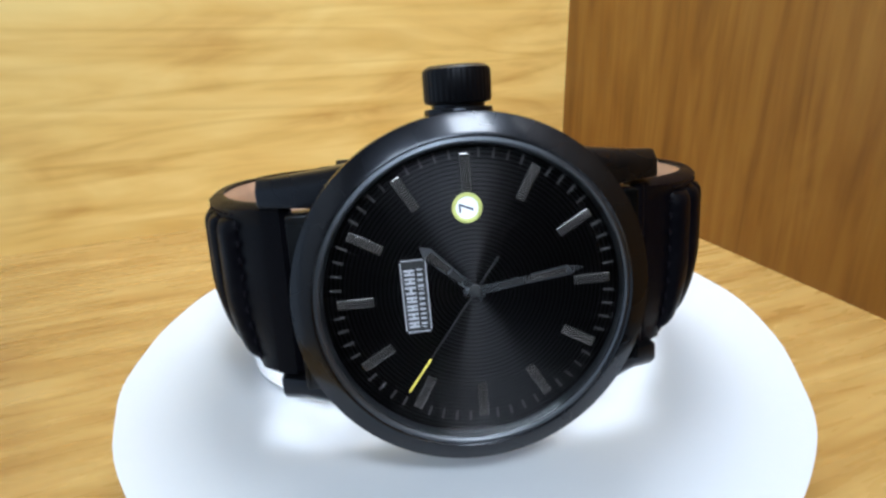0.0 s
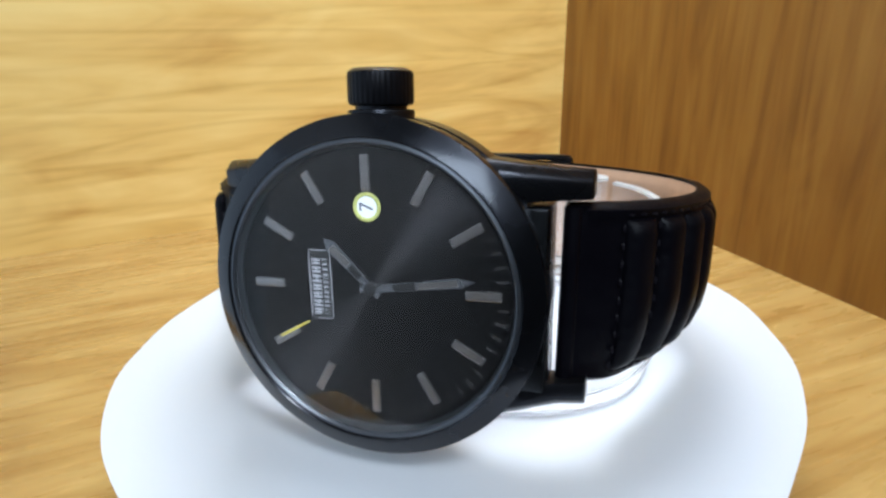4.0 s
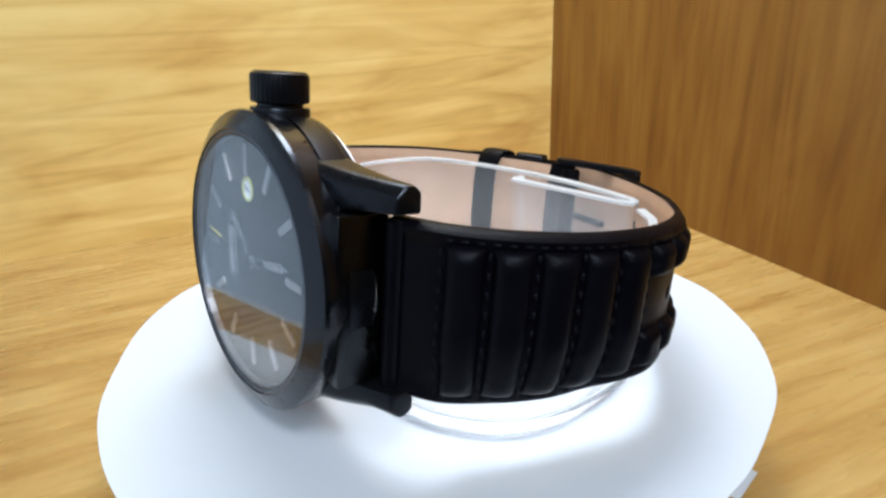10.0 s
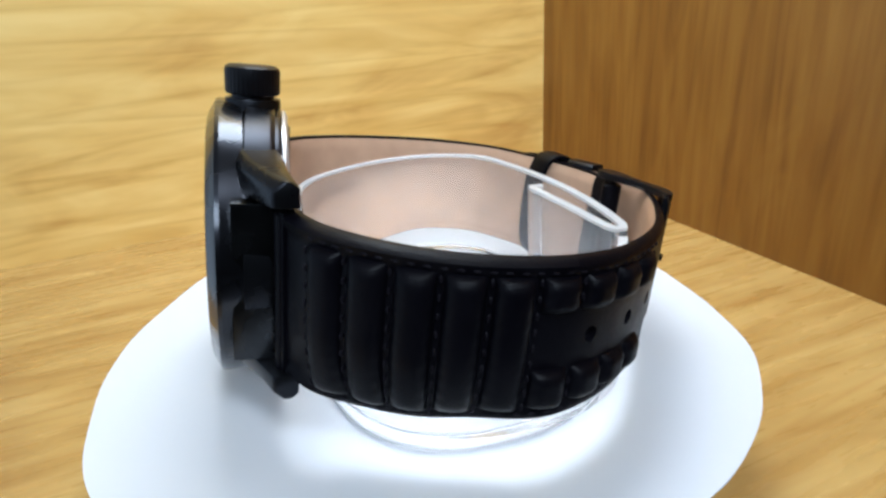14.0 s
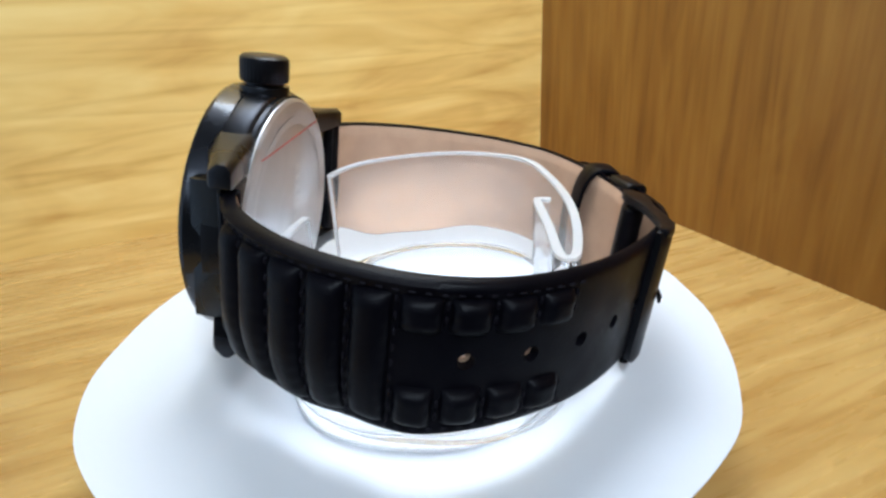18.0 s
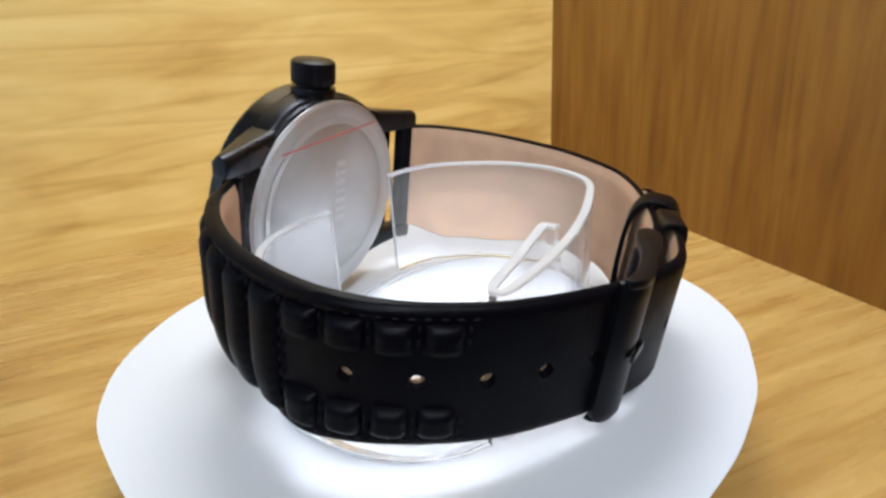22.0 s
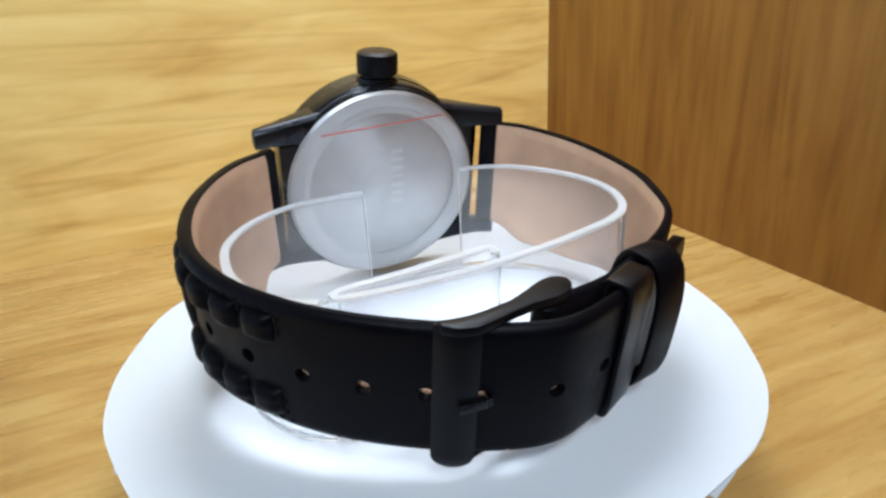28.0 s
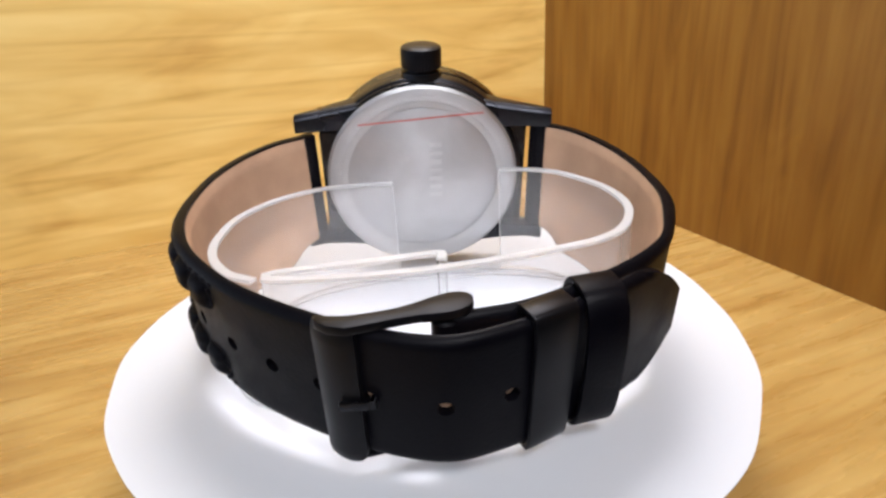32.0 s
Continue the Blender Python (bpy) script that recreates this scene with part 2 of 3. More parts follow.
rings = ramp(DIAL, grooves.outputs["Fac"], [(0.25, (0.012, 0.0115, 0.0125)), (0.75, (0.028, 0.0265, 0.0285))])
DIAL.node_tree.links.new(rings, DIAL.node_tree.nodes["Principled BSDF"].inputs["Base Color"])


# ---- mesh helpers ----
SCALE = Matrix.Diagonal((MM, MM, MM, 1))


def part(name, bm, mat, parent=None, label="", smooth=0.0, m=None):
    """bm in millimetres; m: where the part sits on its thing; smooth: the angle under which edges are rounded off, in degrees."""
    me = bpy.data.meshes.new(name)
    bmesh.ops.recalc_face_normals(bm, faces=bm.faces[:])
    bm.transform(SCALE)
    if smooth:
        for e in bm.edges:
            if len(e.link_faces) == 2 and e.calc_face_angle(0) > radians(smooth):
                e.smooth = False
        for f in bm.faces:
            f.smooth = True
    bm.to_mesh(me)
    bm.free()
    for s in mat if isinstance(mat, (list, tuple)) else [mat]:
        me.materials.append(s)
    return placed(name, me, parent, label, m)


def placed(name, me, parent, label="", m=None):
    ob = new(name, me)
    if parent:
        ob.parent = parent
    if m:
        ob.matrix_local = m
    if label:
        ob["label"] = label
    return ob


def box(x0, y0, z0, x1, y1, z1, m=None, bevel=0.0, segments=2):
    bm = bmesh.new()
    bmesh.ops.create_cube(bm, size=1)
    bm.transform(Matrix.Translation(((x0 + x1) / 2, (y0 + y1) / 2, (z0 + z1) / 2)) @ Matrix.Diagonal((x1 - x0, y1 - y0, z1 - z0, 1)))
    if bevel:
        bmesh.ops.bevel(bm, geom=bm.edges[:], offset=bevel, segments=segments, affect="EDGES", profile=0.6)
    if m:
        bm.transform(m)
    return bm


def lathe(profile, m=None, steps=128, flute=None):
    """Turns (radius, height) pairs about z, closed at radius 0. flute: (number, depth, lowest, highest) of grooves on the flank."""
    bm = bmesh.new()
    rings = []
    for r, h in profile:
        if r < 1e-6:
            rings.append([bm.verts.new((0, 0, h))])
        else:
            ring = []
            for i in range(steps):
                a = 2 * math.pi * i / steps
                q = r
                if flute and flute[2] <= h <= flute[3] and r > 0.8 * max(p[0] for p in profile):
                    q -= flute[1] * (0.5 - 0.5 * math.cos(a * flute[0])) ** 3
                ring.append(bm.verts.new((q * math.cos(a), q * math.sin(a), h)))
            rings.append(ring)
    for a, b in zip(rings, rings[1:] + ([rings[0]] if len(rings[0]) > 1 and len(rings[-1]) > 1 else [])):
        for i in range(steps):
            j = (i + 1) % steps
            if len(a) == 1 and len(b) > 1:
                bm.faces.new((a[0], b[i], b[j]))
            elif len(b) == 1 and len(a) > 1:
                bm.faces.new((a[i], a[j], b[0]))
            elif len(a) > 1:
                bm.faces.new((a[i], a[j], b[j], b[i]))
    if m:
        bm.transform(m)
    return bm


def loft(sections, bevel=0.0, m=None):
    """A solid through quads of four corners each."""
    bm = bmesh.new()
    rings = [[bm.verts.new(p) for p in s] for s in sections]
    for a, b in zip(rings, rings[1:]):
        n = len(a)
        for i in range(n):
            bm.faces.new((a[i], a[(i + 1) % n], b[(i + 1) % n], b[i]))
    bm.faces.new(rings[0][::-1]), bm.faces.new(rings[-1])
    if bevel:
        bmesh.ops.recalc_face_normals(bm, faces=bm.faces[:])
        bmesh.ops.bevel(bm, geom=[e for e in bm.edges if e.calc_face_angle(0) > 0.6], offset=bevel, segments=2, affect="EDGES", profile=0.6)
    if m:
        bm.transform(m)
    return bm


def prism(outline, z0, z1, bevel=0.0, m=None):
    return loft([[(x, y, z0) for x, y in outline], [(x, y, z1) for x, y in outline]], bevel, m)


def rounded(a, b, cx, cy, power=2.5, n=96):
    out = []
    for k in range(n):
        t = 2 * math.pi * k / n
        c, s = math.cos(t), math.sin(t)
        out.append((cx + a * math.copysign(abs(c) ** (2 / power), c), cy + b * math.copysign(abs(s) ** (2 / power), s)))
    return out


class Path:
    """A smooth plane curve through points, by length. normal points away from the ring's middle."""

    def __init__(self, pts, side=1, step=0.25):
        P = [Vector(p) for p in pts]
        raw = []
        for i in range(len(P) - 1):
            a, b, c, d = P[max(i - 1, 0)], P[i], P[i + 1], P[min(i + 2, len(P) - 1)]
            for k in range(24):
                t = k / 24
                raw.append(0.5 * ((2 * b) + (c - a) * t + (2 * a - 5 * b + 4 * c - d) * t * t + (3 * b - a - 3 * c + d) * t ** 3))
        raw.append(P[-1])
        self.raw, self.side, self.s = raw, side, [0.0]
        for a, b in zip(raw, raw[1:]):
            self.s.append(self.s[-1] + (b - a).length)
        self.length = self.s[-1]

    def at(self, s):
        s = min(max(s, 0.0), self.length - 1e-6)
        i = min(int(np.searchsorted(self.s, s, side="right")) - 1, len(self.raw) - 2)
        a, b = self.raw[i], self.raw[i + 1]
        p = a.lerp(b, (s - self.s[i]) / max(self.s[i + 1] - self.s[i], 1e-9))
        lo, hi = self.raw[max(i - 3, 0)], self.raw[min(i + 4, len(self.raw) - 1)]
        d = (hi - lo).normalized()
        return p, d, Vector((d.y, -d.x)) * self.side

    def near(self, x, y):
        return self.s[min(range(len(self.raw)), key=lambda i: (self.raw[i] - Vector((x, y))).length)]


def sheet_band(path, s0, s1, outer, inner, z0, z1, ds=0.6, nz=30, holes=(), zlow=None):
    """A band along a path between the offsets inner(s, z) and outer(s, z), pierced by holes (s, z, radius)."""
    ns = max(int((s1 - s0) / ds), 4)
    S = [s0 + (s1 - s0) * i / ns for i in range(ns + 1)]
    U = [j / nz for j in range(nz + 1)]
    uv = []
    for s in S:
        a, b = zlow(s) if zlow else (z0, z1)
        row = []
        for u in U:
            q = [s, a + (b - a) * u]
            for hs, hz, hr in holes:
                d = math.hypot(q[0] - hs, q[1] - hz)
                if 0.45 * hr < d < 1.5 * hr:
                    q = [hs + (q[0] - hs) * hr / d, hz + (q[1] - hz) * hr / d]
            row.append(q)
        uv.append(row)
    bm = bmesh.new()

    def layer(fn):
        out = []
        for row in uv:
            line = []
            for s, z in row:
                p, d, n = path.at(s)
                v = p + n * fn(s, z)
                line.append(bm.verts.new((v.x, v.y, z)))
            out.append(line)
        return out

    A, B = layer(outer), layer(inner)
    keep = {}
    for i in range(ns):
        for j in range(nz):
            c = [sum(uv[i + a][j + b][k] for a in (0, 1) for b in (0, 1)) / 4 for k in (0, 1)]
            keep[i, j] = not any(math.hypot(c[0] - hs, c[1] - hz) < hr * 0.98 for hs, hz, hr in holes)
    for (i, j), k in keep.items():
        if not k:
            continue
        bm.faces.new((A[i][j], A[i + 1][j], A[i + 1][j + 1], A[i][j + 1]))
        bm.faces.new((B[i][j + 1], B[i + 1][j + 1], B[i + 1][j], B[i][j]))
        for di, dj, e in ((-1, 0, ((i, j), (i, j + 1))), (1, 0, ((i + 1, j + 1), (i + 1, j))), (0, -1, ((i + 1, j), (i, j))), (0, 1, ((i, j + 1), (i + 1, j + 1)))):
            if not keep.get((i + di, j + dj), False):
                (a, b), (c, d) = e
                bm.faces.new((A[a][b], A[c][d], B[c][d], B[a][b]))
    return bm


# ---- the wooden corner ----
corner = pose(0.0583, 0.189, -0.0108, 0, 0, 22.03)


def structure(name, bm, mat, label, m=corner):
    return tagged(part(name, bm, mat, m=m), label, kind="structure")


structure("wall_north", box(-246, 0, -20, 0, 18, 480), OAK, "pale oak veneer panel with long level grain")
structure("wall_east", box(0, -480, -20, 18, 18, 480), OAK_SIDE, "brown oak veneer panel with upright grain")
structure("floor", box(-246, -226, -20, -0.1, -0.1, 0), OAK_FLOOR, "pale oak shelf board carrying a turntable")

structure("counter", box(-290, -229, -760, 600, 560, -20.2), DESK, "plain white counter under the oak display stand")
# unseen room shell, added to shape bounced light and what glass and steel mirror
ROOM = Matrix.Identity(4)
structure("room_floor", box(-700, -2600, -820, 2200, 1400, -760), DIM_WALL, "unseen dark room floor added for reflections", ROOM)
structure("room_ceiling", box(-700, -2600, 1700, 2200, 1400, 1760), WHITEWASH, "unseen white room ceiling added for bounced light", ROOM)
structure("wall_room_south", box(-700, -2660, -820, 2200, -2600.2, 1760), DIM_WALL, "unseen dark room wall added for dark reflections", ROOM)
structure("wall_room_north", box(-700, 1400.2, -820, 2200, 1460, 1760), WHITEWASH, "unseen white room wall added for bounced light", ROOM)
structure("wall_room_east", box(2200.2, -2660, -820, 2260, 1460, 1760), WHITEWASH, "unseen white room wall added for bounced light", ROOM)
# unseen wall; its opening bounds the glow mirrored in the dial
west = structure("wall_room_west", box(-760, -2660, -820, -700.2, -620, 1760), WHITEWASH, "unseen white room wall with an opening for dial reflections", ROOM)
part("upper_wall", box(-760, -620, 420, -700.2, 1460, 1760), WHITEWASH, west)
part("lower_wall", box(-760, -620, -820, -700.2, 1460, -480), WHITEWASH, west)
part("far_wall", box(-760, 390, -479.8, -700.2, 1460, 419.8), WHITEWASH, west)
# added glowing sheet that shows through the opening
structure("backdrop", box(-960, -900, -760, -940, 1200, 640), GLOW_SHEET, "pale glowing sheet added behind an unseen wall opening", ROOM)

# ---- turntable and paper ----
movers = []


def mover(name, label, category):
    ob = tagged(new(name), label, category)
    movers.append(ob)
    return ob


table = mover("turntable", "low round white plastic turntable under a paper disc", "turntable")
part("foot", lathe([(0, -10.8), (44, -10.8), (45, -9.8), (45, -3), (0, -3)]), PLASTIC, table, smooth=30)
part("platter", lathe([(0, -2.6), (49, -2.6), (50, -1.6), (50, 9.2), (49, 10.4), (0, 10.4)]), PLASTIC, table, smooth=30)

sheet = mover("paper_disc", "hand-cut round white paper sheet on a turntable", "paper")


def paper_radius(a):
    """Scissor-cut outline: a round with long flats and small nicks."""
    return (60.77 + 0.55 * math.cos(a) - 2.85 * math.sin(a) - 0.24 * math.cos(2 * a) - 0.19 * math.sin(2 * a) + 0.28 * math.cos(3 * a) + 0.36 * math.sin(3 * a)
            - 0.74 * math.cos(4 * a) + 0.13 * math.sin(4 * a) + 0.25 * math.cos(6 * a) + 0.08 * math.sin(6 * a) + 0.16 * math.sin(11 * a + 2.2) + 0.10 * math.sin(19 * a))


def paper_height(r, a):
    """The sheet lies flat on the platter and curls up a little at its rim."""
    edge = max(r - 40, 0) / 21
    return 11.0 + edge ** 1.6 * (0.80 + 0.56 * math.cos(a) + 0.20 * math.sin(a) + 0.77 * math.cos(2 * a) + 0.36 * math.sin(2 * a) + 0.10 * math.sin(7 * a) + 1.6 * math.exp(-((math.degrees(a) - 217) / 18) ** 2)) + 0.06 * math.sin(2 * a) * min(r / 40, 1)


bm = bmesh.new()
top, low = [], []
for k in range(181):
    a = 2 * math.pi * (k % 180) / 180
    if k == 180:
        break
    R = paper_radius(a)
    rs = [R * f for f in (0.25, 0.5, 0.66, 0.74, 0.82, 0.88, 0.94, 1.0)]
    top.append([bm.verts.new((r * math.cos(a), r * math.sin(a), paper_height(r, a))) for r in rs])
    low.append([bm.verts.new((r * math.cos(a), r * math.sin(a), paper_height(r, a) - 0.25)) for r in rs])
ct, cl = bm.verts.new((0, 0, 11.0)), bm.verts.new((0, 0, 10.75))
for k in range(180):
    j = (k + 1) % 180
    bm.faces.new((ct, top[k][0], top[j][0])), bm.faces.new((cl, low[j][0], low[k][0]))
    for i in range(7):
        bm.faces.new((top[k][i], top[k][i + 1], top[j][i + 1], top[j][i])), bm.faces.new((low[j][i], low[j][i + 1], low[k][i + 1], low[k][i]))
    bm.faces.new((top[k][7], low[k][7], low[j][7], top[j][7]))
part("sheet", bm, PAPER, sheet, smooth=50)
for deg in (7.0, 111.0):
    R = paper_radius(radians(deg))
    part("paper_tab", box(R - 7, -3.6, 10.6, R - 0.4, 3.2, 10.8, pose(0, 0, 0, 0, 0, deg) @ pose(0, 0, 0, 0, 1.5, 0)), PAPER, sheet, "folded grey-white paper tab under the rim")

# ---- watch ----
watch = mover("wristwatch", "black steel wristwatch with a black dial and padded black leather strap", "watch")
WR = pose(-0.0009, -0.0353, 0.0376, -9.0)                                   # strap's space: x to six o'clock, -y out of the dial, z to the crown
SR = WR @ pose(0, 0, 0, 0, -1.15, 0)                                           # strap and buckle
LR = WR @ pose(0.0013, 0, -0.0001, 0, -2.2, 0)                               # lugs
CR = WR @ pose(0.0010, -0.0004, -0.0002, 0, -2.2, 2.6)                             # case
DR = CR @ pose(0.00015, 0.0002, 0.0006, 0, -1.0, -1.8)                                         # dial
FRONT = CR @ pose(0, 0, 0, 90)                                              # turned parts: their axis points out of the dial

part("case_middle", lathe([(0, -8.6), (21.9, -8.6), (22.1, -8.3), (22.1, -7.7), (22.5, -7.4), (22.7, -6.8), (22.75, -3.3), (21.4, -3.2), (21.4, -0.7), (0, -0.7)]), BLACK, watch, smooth=35, m=LR @ pose(0, 0, 0, 90))
part("bezel", lathe([(20.2, -0.1), (21.5, -0.1), (21.5, -3.2), (22.6, -3.2), (22.85, -2.9), (23.2, 0.4), (23.08, 1.05), (20.8, 2.28), (20.4, 2.4), (20.2, 2.2)]), BEZEL, watch, smooth=14, m=FRONT)
part("rehaut", lathe([(19.1, 0.35), (20.15, 0.35), (20.15, 2.2), (19.75, 2.3), (19.45, 2.0)]), CHAMFER, watch, "polished grey inner ring", smooth=28, m=FRONT)
part("dial", lathe([(0, 0.25), (20.15, 0.25), (20.15, -0.05), (0, -0.05)]), DIAL, watch, "black dial turned with fine rings", m=DR @ pose(0, 0, 0, 90))
crystal = part("crystal", lathe([(0, 2.1), (19.4, 2.1), (19.4, 1.2), (0, 1.2)]), CRYSTAL, watch, "flat clear glass", smooth=30, m=FRONT)
crystal.visible_shadow = False

# caseback under its clear film
back = part("caseback", lathe([(0, -9.6), (16.4, -9.6), (16.8, -9.45), (18.4, -9.45), (18.8, -9.56), (20.2, -9.56), (20.9, -9.5), (21.5, -9.1), (21.5, -8.65), (0, -8.65)]), STEEL, watch, "brushed steel back under clear film", smooth=25, m=LR @ pose(0, 0.0001, 0, 90))
part("film_line", box(-13.6, -0.17, -9.66, 13.6, 0.17, -9.60, pose(0.2, 14.4, 0, 0, 0, -4.5)), RED, back, "thin red line printed on the film")
part("etched_ring", lathe([(16.9, -9.60), (16.9, -9.63), (18.2, -9.63), (18.2, -9.60)]), STEEL_ETCH, back, "pale etched ring")
for k, (w, h) in enumerate([(2.6, 1.2), (3.0, 0.9), (2.6, 1.3), (2.8, 0.8), (3.0, 1.2), (2.6, 1.0), (2.8, 1.2)]):
    part("engraving", box(-w / 2, -h / 2, -9.66, w / 2, h / 2, -9.58, pose(-2.9, 8.4 - 2.0 * k, 0)), STEEL_ETCH, back, "shallow engraved bar")

# crown
crown = part("crown", lathe([(0, 28.4), (3.6, 28.4), (4.2, 28.0), (4.33, 27.5), (4.33, 24.3), (4.15, 23.9), (3.5, 23.7), (0, 23.7)], steps=216, flute=(36, 0.08, 23.8, 27.9)), BLACK_SATIN, watch, "fluted black crown", smooth=40, m=LR @ pose(-0.0003, 0.0042, 0.0002))
part("collar", lathe([(0, 23.75), (3.4, 23.75), (3.4, 23.3), (4.3, 23.2), (4.4, 22.9), (4.4, 21.6), (0, 21.2)]), BLACK, crown, "smooth black collar", smooth=35)

# lugs: each runs from the flank out to its tip
for sx in (-1, 1):
    for sz in (-1, 1):
        tip, w = (15.9, 0.9) if sz > 0 else (16.6, 1.5)
        S = []
        for x, front, rear, inner, outer in ((6, 0.4, 7.6, 0.0, 18.9), (11, 0.8, 8.4, 0.2, 18.2), (15, 1.6, 8.9, 0.5, 17.4), (19, 3.1, 9.3, 0.8, 16.8), (23.5, 5.4, 10.2, 0.95, 16.2), (27.2, 7.2, 10.9, 1.0, tip)):
            z0 = 11.2 + inner * w
            x += 1.0 if sx < 0 and x > 20 else 0.0
            S.append([(x, front, z0), (x, rear, z0), (x, rear, outer - 0.9), (x, rear - 1.1, outer), (x, front + 1.5, outer), (x, front, outer - 1.4)])
        part("lug", loft([[(sx * x, y, sz * z) for x, y, z in s] for s in S], 0.5), BLACK, watch, smooth=50, m=LR)
    part("end_piece", box(14 if sx > 0 else -23.5, 1.6, -12.4, 22.35 if sx > 0 else -14, 9.2 if sx > 0 else 6.9, 11.6, bevel=0.3), LINK, watch, "satin dark case wall between the lugs", smooth=40, m=LR)

# dial furniture; zero is twelve o'clock, which points to -x
def clock(deg):
    """Turn on the dial by degrees past twelve."""
    return DR @ pose(0, 0, 0, 0, deg, 0)


def shared(name, bm, mat):
    ob = part(name, bm, mat)
    me = ob.data
    bpy.data.objects.remove(ob)
    return me


index_mesh = shared("index", box(-17.6, -0.75, -0.62, -12.9, -0.27, 0.62, bevel=0.12), LUME)
tick_mesh = shared("minute_tick", box(-18.4, -0.30, -0.14, -17.0, -0.26, 0.14), TICK)
for k in range(60):
    if k % 5 == 0:
        placed("index", index_mesh, watch, m=clock(6 * k))
    else:
        placed("minute_tick", tick_mesh, watch, m=clock(6 * k))

date = part("date_window", lathe([(1.42, 0.30), (1.9, 0.30), (1.9, 0.46), (1.8, 0.50), (1.55, 0.48), (1.42, 0.40)], steps=64), LIME, watch, "round date window with a lime ring", smooth=30, m=DR @ pose(-0.0001, 0, 0.0108, 90))
part("date_disc", lathe([(0, 0.36), (1.5, 0.36), (1.5, 0.28), (0, 0.28)], steps=48), DATE, date)


def lettering(name, text, size, mat, parent, m, label=""):
    cu = bpy.data.curves.new(name, "FONT")
    cu.body, cu.size, cu.extrude, cu.align_x, cu.align_y = text, size * MM, 0.00001, "CENTER", "CENTER"
    tmp = new(name, cu)
    me = bpy.data.meshes.new_from_object(tmp)
    bpy.data.objects.remove(tmp)
    me.materials.append(mat)
    return placed(name, me, parent, label, m)


lettering("date_figure", "7", 2.7, INK, date, pose(0, 0, 0.00038, 0, 0, 90), "blue-black figure seven")

# maker's plate: an outlined panel with plain bars
plate = part("makers_plate", prism([(-9.15, -4.75), (-6.05, -4.75), (-6.05, 4.75), (-9.15, 4.75)], 0.26, 0.285), HAND_DARK, watch, "outlined panel with light bars", m=DR @ pose(0, 0, 0, 90))
for x0, y0, x1, y1 in ((-9.24, -4.55, -9.10, 4.55), (-6.04, -4.55, -5.90, 4.55), (-9.0, -4.85, -6.14, -4.71), (-9.0, 4.71, -6.14, 4.85)):
    part("border", box(x0, y0, 0.27, x1, y1, 0.30), PRINT, plate)
y = -4.2
for w in (1.05, 1.15, 1.05, 1.05, 1.3, 1.1, 1.05):
    for y0, y1 in ((y, y + 0.3), (y + w - 0.55, y + w - 0.25)):
        part("bar", box(-8.8, y0, 0.288, -7.45, y1, 0.305), PRINT, plate)
    part("bar", box(-8.25, y + 0.3, 0.288, -7.95, y + w - 0.55, 0.305), PRINT, plate)
    y += w + 0.05
y = -4.2
for w in (0.25, 0.6, 0.5, 0.5, 0.55, 0.6, 0.6, 0.5, 0.25, 0.65, 0.6, 0.6, 0.4):
    part("bar", box(-7.15, y, 0.288, -6.45, y + w * 0.5, 0.305), PRINT, plate)
    y += w + 0.12


# hands
def hand(name, deg, reach, width, y, label):
    h = part(name, prism([(1.5, -0.45), (1.5, 0.45), (-1.5, 0.55), (-reach * 0.42, width * 0.8), (-reach * 0.86, width), (-reach, 0.0), (-reach * 0.86, -width), (-reach * 0.42, -width * 0.8), (-1.5, -0.55)], y, y + 0.22), HAND, watch, label, m=clock(deg) @ pose(0, 0, 0, 90))
    part("inlay", prism([(-reach * 0.22, -0.38), (-reach * 0.22, 0.38), (-reach * 0.44, 0.5), (-reach * 0.44, -0.5)], y + 0.23, y + 0.25), HAND_DARK, h, "dark cut-out")
    part("lume", prism([(-reach * 0.47, -width * 0.62), (-reach * 0.47, width * 0.62), (-reach * 0.84, width * 0.72), (-reach * 0.84, -width * 0.72)], y + 0.23, y + 0.26), LUME, h, "pale filling")
    return h


hand("hour_hand", 44.4, 9.2, 0.78, 0.40, "grey lance hand with a pale filling")
hand("minute_hand", 172.7, 14.4, 0.66, 0.70, "long grey lance hand with a pale filling")
part("hand_cap", lathe([(0, 1.12), (0.7, 1.12), (0.85, 1.05), (0.85, 0.3), (0, 0.3)], steps=40), HAND_DARK, watch, smooth=30, m=DR @ pose(0, 0, 0, 90))
second_hand = part("second_hand", box(-10.6, -0.12, 0.97, 5.5, 0.12, 1.05), HAND_DARK, watch, "thin black hand with a yellow tip")
part("tip", box(-16.0, -0.13, 0.97, -10.6, 0.13, 1.05), YELLOW, second_hand, "yellow tip")

# ---- strap ----
RIGHT = Path([(24.6, 7.6), (28.5, 9.4), (33.5, 12.6), (38.8, 19.0), (42.6, 27.2), (44.2, 36.5), (43.7, 45), (40.7, 52.6), (35.6, 59.6), (29.8, 65.4), (21.5, 71.2), (11.5, 76.4), (1.2, 79.3), (-7.5, 77.6), (-16, 74.0), (-24, 69.9), (-31, 65.4), (-36.4, 61.4)], -1)
LEFT = Path([(-24.1, 7.2), (-28.2, 8.9), (-32.2, 12.4), (-36.2, 18.8), (-39.3, 27), (-40.7, 35.5), (-40.6, 44), (-38.3, 51.5), (-34.6, 58.6), (-28.4, 64.2), (-20, 69.0), (-11, 72.9), (-3.5, 74.4), (0.4, 74.6)], 1)
if (RIGHT.at(40)[2].x) < 0:
    RIGHT.side *= -1
if (LEFT.at(40)[2].x) > 0:
    LEFT.side *= -1


def ease(x, a, b):
    t = min(max((x - a) / (b - a), 0), 1)
    return t * t * (3 - 2 * t)


